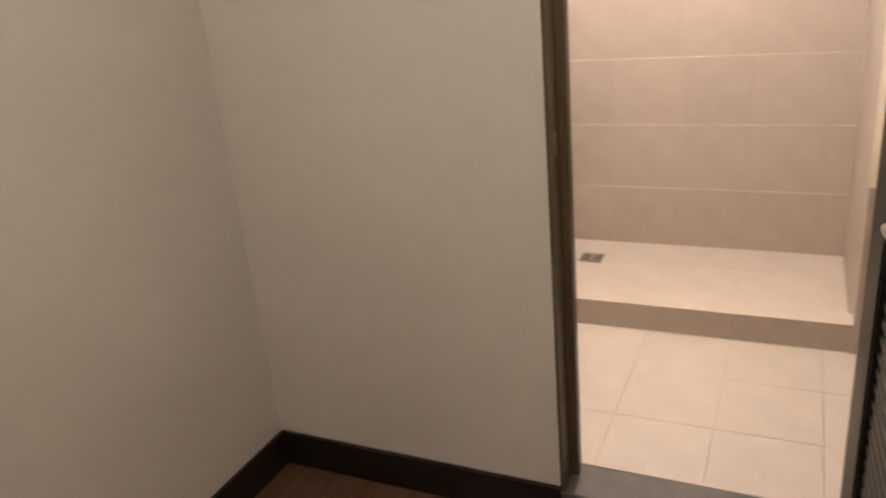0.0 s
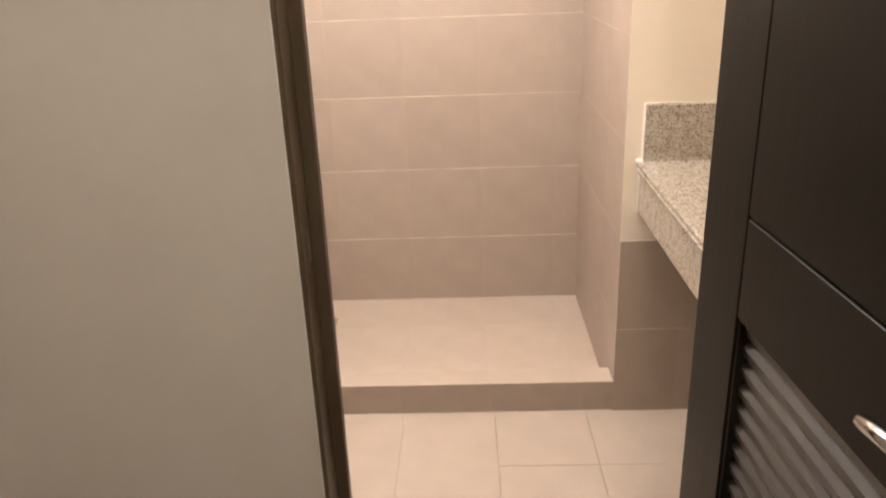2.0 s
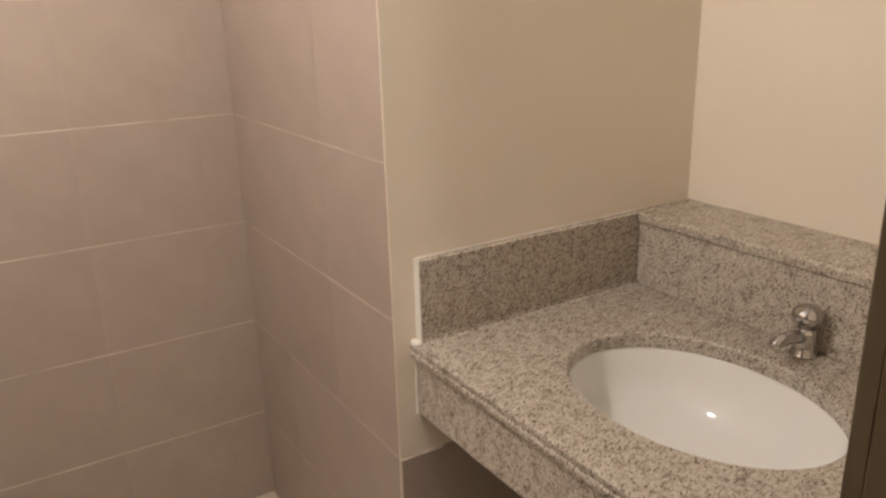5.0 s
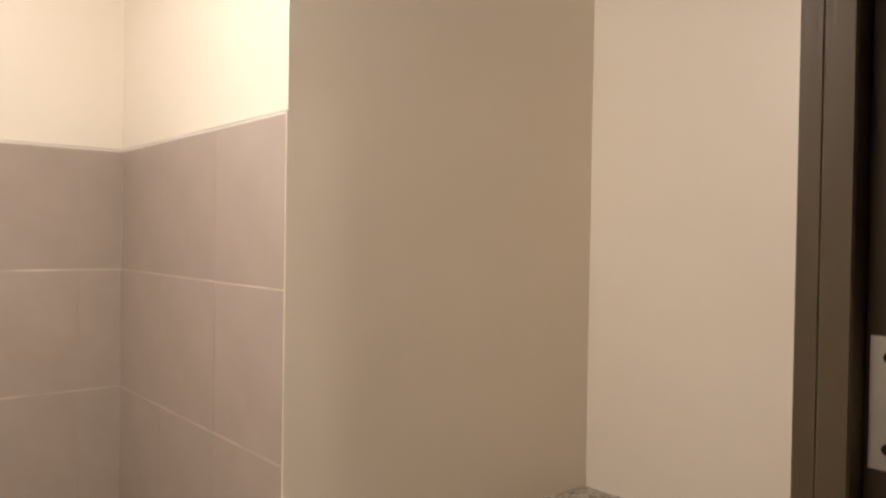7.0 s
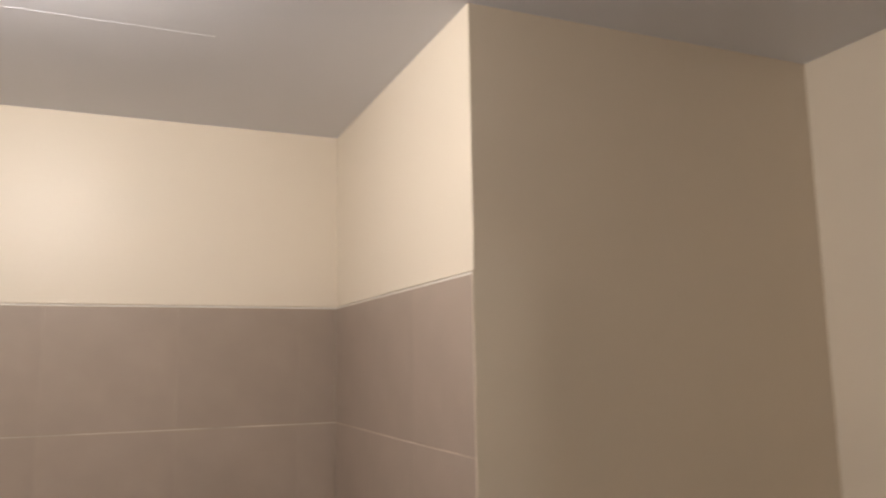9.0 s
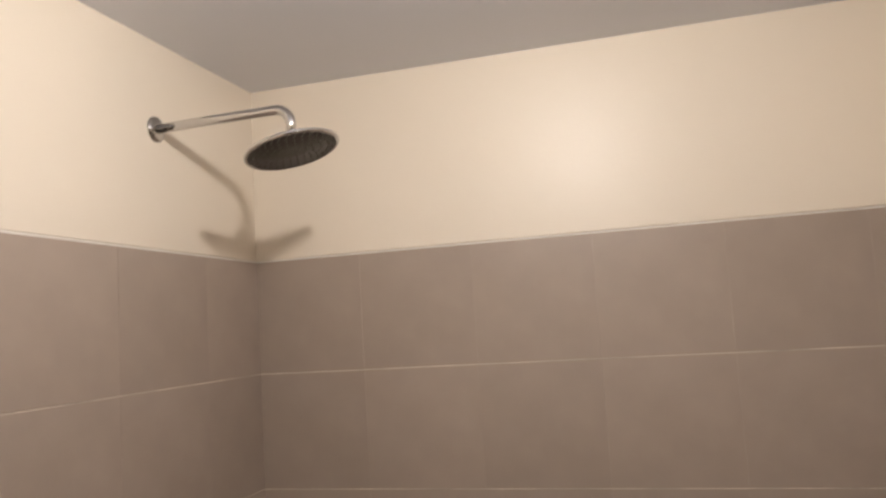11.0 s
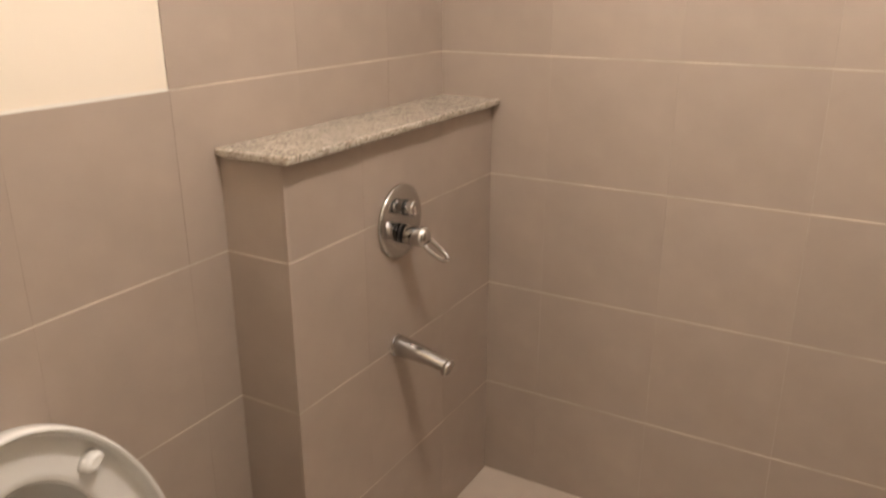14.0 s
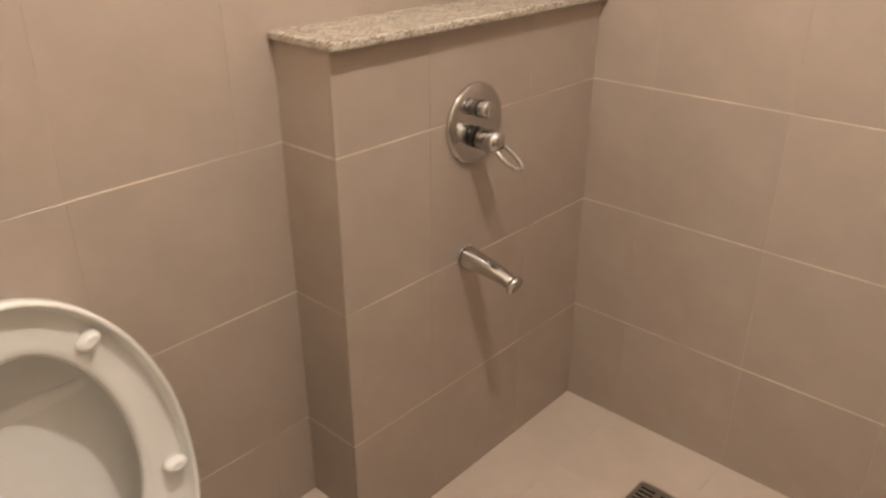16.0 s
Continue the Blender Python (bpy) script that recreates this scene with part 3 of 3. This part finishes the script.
def faucet():
    x, y, z = 0.590, -0.456, ZC
    f = thing("basin_faucet", (x, y, z), "small chrome basin tap with short spout and knob", "faucet")
    part("base", lathe(bmesh.new(), (x, y, z), (0, 0, 1), [(0.025, 0), (0.025, 0.004), (0.021, 0.009), (0.019, 0.026), (0.021, 0.044), (0.020, 0.052), (0.014, 0.055)]), CHROME, f)
    pts = [(x - 0.005, y, z + 0.036), (x - 0.035, y, z + 0.045), (x - 0.065, y, z + 0.047), (x - 0.083, y, z + 0.044), (x - 0.090, y, z + 0.036)]
    part("spout", tube(bmesh.new(), pts, [0.014, 0.0125, 0.0115, 0.011, 0.011], 16), CHROME, f)
    part("handle", lathe(bmesh.new(), (x, y, z + 0.055), (0, 0, 1), [(0.014, 0), (0.014, 0.005), (0.0245, 0.010), (0.0275, 0.020), (0.0255, 0.030), (0.018, 0.038), (0.008, 0.041)], 24), CHROME, f)


countertop()
backsplash()
basin()
faucet()


# ---- toilet ----
def oval(n, half_w, v0, v1, flat=2.0, wide=0.47):
    """Outline in (u, v): rounder at the far end, squarer at the hinge."""
    pts, vc = [], v0 + (v1 - v0) * wide
    for i in range(n):
        t = 2 * math.pi * i / n
        c, s = math.cos(t), math.sin(t)
        p = 2.0 if s > 0 else flat
        u = half_w * math.copysign(abs(c) ** (2 / p), c)
        v = vc + ((v1 - vc) if s > 0 else (vc - v0)) * math.copysign(abs(s) ** (2 / p), s)
        pts.append((u, v))
    return pts


def toilet():
    cy = -0.477
    t = thing("toilet", (-1.1, cy, 0), "white toilet with raised seat and lid against tiled wall", "toilet")
    n = 64
    # bowl and foot
    b = bmesh.new()
    loops = []
    for z, x0, x1, hw in ((0.0, -1.40, -0.99, 0.105), (0.02, -1.40, -0.985, 0.11), (0.10, -1.39, -1.0, 0.10), (0.2, -1.37, -0.96, 0.115), (0.3, -1.36, -0.90, 0.155), (0.37, -1.36, -0.865, 0.18), (0.395, -1.36, -0.86, 0.183), (0.402, -1.355, -0.867, 0.178)):
        loops.append([(x0 + (x1 - x0) * (v + 0.5), cy + u, z) for u, v in oval(n, hw, -0.5, 0.5, 3.0, 0.5)])
    for z, x0, x1, hw in ((0.402, -1.26, -0.92, 0.125), (0.385, -1.255, -0.925, 0.12), (0.3, -1.23, -0.95, 0.105), (0.22, -1.19, -1.02, 0.06)):
        loops.append([(x0 + (x1 - x0) * (v + 0.5), cy + u, z) for u, v in oval(n, hw, -0.5, 0.5, 2.2, 0.5)])
    rings(b, loops, True, True, True)
    part("bowl", b, CERAMIC, t)
    b = box(bmesh.new(), XL + 0.012, -1.425, cy - 0.165, cy + 0.165, 0.38, 0.702, 0.02, 3)
    box(b, -1.46, -1.345, cy - 0.11, cy + 0.11, 0.30, 0.3985, 0.01, 2)
    tank = part("tank", b, CERAMIC, t)
    part("tank_lid", box(bmesh.new(), XL + 0.006, -1.418, cy - 0.172, cy + 0.172, 0.703, 0.736, 0.009, 3), CERAMIC, tank)
    part("flush_button", lathe(bmesh.new(), (-1.51, cy, 0.736), (0, 0, 1), [(0.022, 0), (0.022, 0.004), (0.018, 0.006)], 20), CHROME, tank)
    # seat and lid stand up from the hinge, leaning back on the tank
    lean = radians(9.0)
    hinge = Vector((-1.320, cy, 0.418))
    up, out = Vector((-math.sin(lean), 0, math.cos(lean))), Vector((math.cos(lean), 0, math.sin(lean)))
    def at(u, v, w):
        return hinge + up * v + out * w + Vector((0, u, 0))
    def section(steps):
        res = []
        o, i_ = oval(n, 0.181, -0.01, 0.478, 2.6), [(u + 0.007, v) for u, v in oval(n, 0.1105, 0.06, 0.406, 1.95)]
        for s, w in steps:
            res.append([at(ou + (iu - ou) * s, ov + (iv - ov) * s, w) for (ou, ov), (iu, iv) in zip(o, i_)])
        return res
    b = bmesh.new()
    rings(b, section([(0.97, 0.0), (0.06, 0.0), (0.0, 0.006), (0.0, 0.025), (0.025, 0.030), (0.08, 0.0305), (0.115, 0.027), (0.16, 0.0120), (0.22, 0.0095), (0.80, 0.0150), (0.93, 0.0135), (1.0, 0.010), (1.0, 0.003), (0.97, 0.0)]))
    bmesh.ops.remove_doubles(b, verts=b.verts[:], dist=1e-5)
    seat = part("seat", b, SEAT_PLASTIC, t, "raised white plastic seat ring")
    for u, v in ((0.093, 0.397), (-0.093, 0.397), (0.154, 0.184), (-0.154, 0.184)):
        p = at(u, v, 0.009)
        side = (at(u + math.copysign(0.05, u), v + (0.026 if v > 0.3 else 0.004), 0.009) - p).normalized()
        vert = out.cross(side)
        bb = bmesh.new()
        loops = []
        for w, g in ((0.0, 1.0), (0.010, 1.0), (0.019, 0.88), (0.0225, 0.55)):
            loops.append([p + out * w + g * (0.0165 * math.cos(2 * math.pi * k / 20) * side + 0.0095 * math.sin(2 * math.pi * k / 20) * vert) for k in range(20)])
        rings(bb, loops, True, True, True)
        part("bumper", bb, SEAT_PLASTIC, seat, "white rubber bumper")
    b = bmesh.new()
    loops = []
    for g, w in ((0.2, -0.060), (0.7, -0.060), (0.93, -0.055), (1.0, -0.042), (1.0, -0.006), (0.985, 0.0006), (0.965, -0.006), (0.93, -0.036), (0.7, -0.050), (0.2, -0.052)):
        loops.append([at(u * g, 0.22 + (v - 0.22) * g, w) for u, v in oval(n, 0.168, -0.012, 0.454, 2.6)])
    rings(b, loops, True, True, True)
    part("lid", b, SEAT_PLASTIC, t, "raised white plastic lid")
    for u in (-0.075, 0.075):
        part("hinge", lathe(bmesh.new(), (-1.325, cy + u - 0.02, 0.412), (0, 1, 0), [(0.011, 0), (0.013, 0.003), (0.013, 0.037), (0.011, 0.04)], 16), SEAT_PLASTIC, t)


toilet()

# ---- louvred door, standing open into the bedroom ----
DW, DT, DZ0, DZ1 = 0.745, 0.040, 0.008, 2.062
door = thing("door_1", (-0.066, -0.9685, 0), "dark brown louvred bathroom door standing wide open", "door", -87.2, True)
tagged(door, kind="structure")


def door_leaf():
    """Local frame: x from the hinge edge along the leaf, y from the bathroom face (0.04) to the other (0)."""
    lx0, lx1, lz0, lz1 = 0.165, 0.597, 0.22, 0.905
    g = 0.003
    b = bmesh.new()
    y0, y1 = 0.0, DT
    box(b, 0.0, lx0 - g, y0, y1, DZ0, DZ1, 0.0015)
    box(b, lx1 + g, DW, y0, y1, DZ0, DZ1, 0.0015)
    box(b, lx0 - g, lx1 + g, y0 + 0.005, y1 - 0.005, DZ0, lz0 - 0.004)
    box(b, lx0 - g, lx1 + g, y0 + 0.005, y1 - 0.005, lz1 + 0.004, DZ1 - 0.002)
    for z0, z1 in ((DZ0, lz0), (lz1, 1.062), (1.067, 1.40), (1.405, 1.76), (1.765, DZ1)):
        box(b, lx0, lx1, y0, y1, z0, z1, 0.0015)
    leaf = part("leaf", b, DOOR_PAINT, door)
    b = bmesh.new()
    for x0, x1, z0, z1 in ((lx0 - g, lx0 + 0.006, lz0, lz1), (lx1 - 0.006, lx1 + g, lz0, lz1), (lx0 + 0.006, lx1 - 0.006, lz0 - 0.0, lz0 + 0.006), (lx0 + 0.006, lx1 - 0.006, lz1 - 0.006, lz1)):
        box(b, x0, x1, y0 + 0.004, y1 - 0.004, z0, z1, 0.001)
    part("louvre_frame", b, DOOR_PAINT, leaf)
    z = lz0 + 0.026
    while z < lz1 - 0.006:
        b = bmesh.new()
        prof = [Vector((0, yy, z + dz)) for yy, dz in ((0.012, -0.001), (0.013, 0.0), (0.038, 0.025), (0.039, 0.012), (0.0175, -0.0185), (0.016, -0.0195), (0.0155, -0.0185))]
        rings(b, [[Vector((xx, p.y, p.z)) for p in prof] for xx in (lx0 + 0.006, lx1 - 0.006)], True, True, True, False)
        part("slat", b, LIT_SLAT_PAINT, leaf)
        z += 0.036


def lever_handle(x, z, side):
    """Lever set on one face; it points to the hinge."""
    y = DT if side > 0 else 0.0
    n = Vector((0, side, 0))
    h = part("lever_handle", lathe(bmesh.new(), (x, y, z), n, [(0.033, 0), (0.033, 0.006), (0.028, 0.011), (0.0125, 0.013), (0.0115, 0.050), (0.0145, 0.054), (0.0145, 0.066), (0.010, 0.071)], 28), CHROME, door, "chrome lever handle")
    yy = y + side * 0.060
    pts = [(x + 0.006, yy, z), (x - 0.012, yy, z + 0.001), (x - 0.036, yy + side * 0.004, z + 0.003), (x - 0.064, yy + side * 0.006, z + 0.002), (x - 0.090, yy + side * 0.004, z - 0.004), (x - 0.102, yy, z - 0.009)]
    part("grip", tube(bmesh.new(), pts, [0.0095, 0.0092, 0.0085, 0.0082, 0.008, 0.0045], 14), CHROME, h)


door_leaf()
lever_handle(0.69, 1.02, 1)
lever_handle(0.69, 1.02, -1)
for z in (0.25, 1.475, 1.905):
    hg = part("hinge", lathe(bmesh.new(), (-0.010, 0.046, z - 0.05), (0, 0, 1), [(0.0055, 0), (0.0055, 0.1)], 14), HINGE, door, "pale steel butt hinge")
    part("hinge_leaf", box(bmesh.new(), -0.0015, 0.0, 0.004, 0.038, z - 0.05, z + 0.05), HINGE, hg)
for z in (0.25, 1.475, 1.905):
    xr = JX1 + RB
    plate = part("hinge_plate", box(bmesh.new(), xr - 0.0022, xr - 0.0002, -0.972, -0.926, z - 0.05, z + 0.05, 0.0006), HINGE, door_frame, "pale steel hinge plate")
    for dz in (-0.034, 0.0, 0.034):
        part("screw", lathe(bmesh.new(), (xr - 0.0021, -0.94 if dz else -0.955, z + dz), (-1, 0, 0), [(0.0045, 0), (0.0045, 0.0006), (0.002, 0.0009)], 12), DARK, plate)

# ---- floors and wall tiles, piece by piece ----
lay_tiles(g_back, TILE, (XL, YB + T, 0), (1, 0, 0), (0, 0, 1), rel([XL] + BX[1:], XL), ROWS, seed=2)
lay_tiles(g_right, TILE, (XE + T, YB, 0), (0, -1, 0), (0, 0, 1), [0.0, YB - 0.585, YB - 0.285, YB - YF - 0.003], ROWS, 0.0006, seed=3)
LY = [YD, -0.59, -0.29, -0.001, 0.314, 0.625, YB]
lay_tiles(g_left, TILE, (XL - T, YD, 0), (0, 1, 0), (0, 0, 1), rel(LY, YD), ROWS[:5], seed=4)
lay_tiles(g_left_high, TILE, (XL - T, YD, 0), (0, 1, 0), (0, 0, 1), rel(LY[3:], YD), ROWS[4:], seed=5)
PZ = [0.0, 0.3, 0.6, 0.9, ZL + 0.002]
lay_tiles(half_wall, TILE, (XP - T, YP, 0), (0, 1, 0), (0, 0, 1), rel([YP, 0.316, 0.622, YB], YP), PZ, seed=6)
lay_tiles(half_wall, TILE, (XL, YP + T, 0), (1, 0, 0), (0, 0, 1), [0.0, XP - XL], PZ, seed=7)
lay_tiles(curb, TILE, (XL, YF + T, 0), (1, 0, 0), (0, 0, 1), rel([XL] + [-1.3, -1.0, -0.7, -0.4, -0.1, XE], XL), [0.0, 0.1065], seed=8)
lay_tiles(curb, FLOOR_TILE, (XL, YF, 0.107 - T), (1, 0, 0), (0, 1, 0), rel([XL, -1.3, -1.0, -0.7, -0.4, -0.1, XE], XL), [0.0, YP], seed=9)
lay_tiles(floor_bath, FLOOR_TILE, (XL, YP, ZS - T), (1, 0, 0), (0, 1, 0), rel([XL, -1.3, -1.0, -0.7, -0.4, -0.1, XE], XL), rel([YP, 0.3, 0.6, YB], YP), 0.0001, 0.0001, 0.0001, seed=10)
lay_tiles(floor_bath, FLOOR_TILE, (XL, YD, -T), (1, 0, 0), (0, 1, 0), rel([XL, -1.287, -0.987, -0.687, -0.387], XL), rel([YD + 0.0145, -0.588, YF], YD), 0.0011, 0.0014, 0.0005, seed=11)
lay_tiles(floor_bath, FLOOR_TILE, (XL, YD, -T), (1, 0, 0), (0, 1, 0), rel([-0.387, -0.087, 0.213, 0.513, XR], XL), rel([YD + 0.0145, -0.588, -0.29, YF], YD), 0.0011, 0.0014, 0.0005, seed=14)
lay_tiles(g_front, TILE, (XE, YF, 0), (1, 0, 0), (0, 0, 1), [0.0, 0.2, 0.5, XR], [0.0, 0.3, 0.6], seed=12)
lay_tiles(g_side, TILE, (XR, YF, 0), (0, -1, 0), (0, 0, 1), [0.01, 0.3, 0.6, YF - YD], [0.0, 0.3, 0.6], seed=13)
# bedroom planks
PW, PL = 0.12, 0.9
rnd = random.Random(5)
x = RX0
while x < RX1 - 0.01:
    y = RY0 - rnd.uniform(0, 0.8)
    while y < YO:
        a, c = max(y, RY0), min(y + PL, YO - 0.006)
        if c - a > 0.02:
            key = tile_mesh(min(PW, RX1 - x) - 0.0008, round(c - a - 0.0008, 3), 0.012, PLANK, 0.0012, 0.0012)
            ob = new("plank", key)
            ob.location = (x, a, ZR - 0.012)
            ob.parent = floor_bedroom
        y += PL
    x += PW
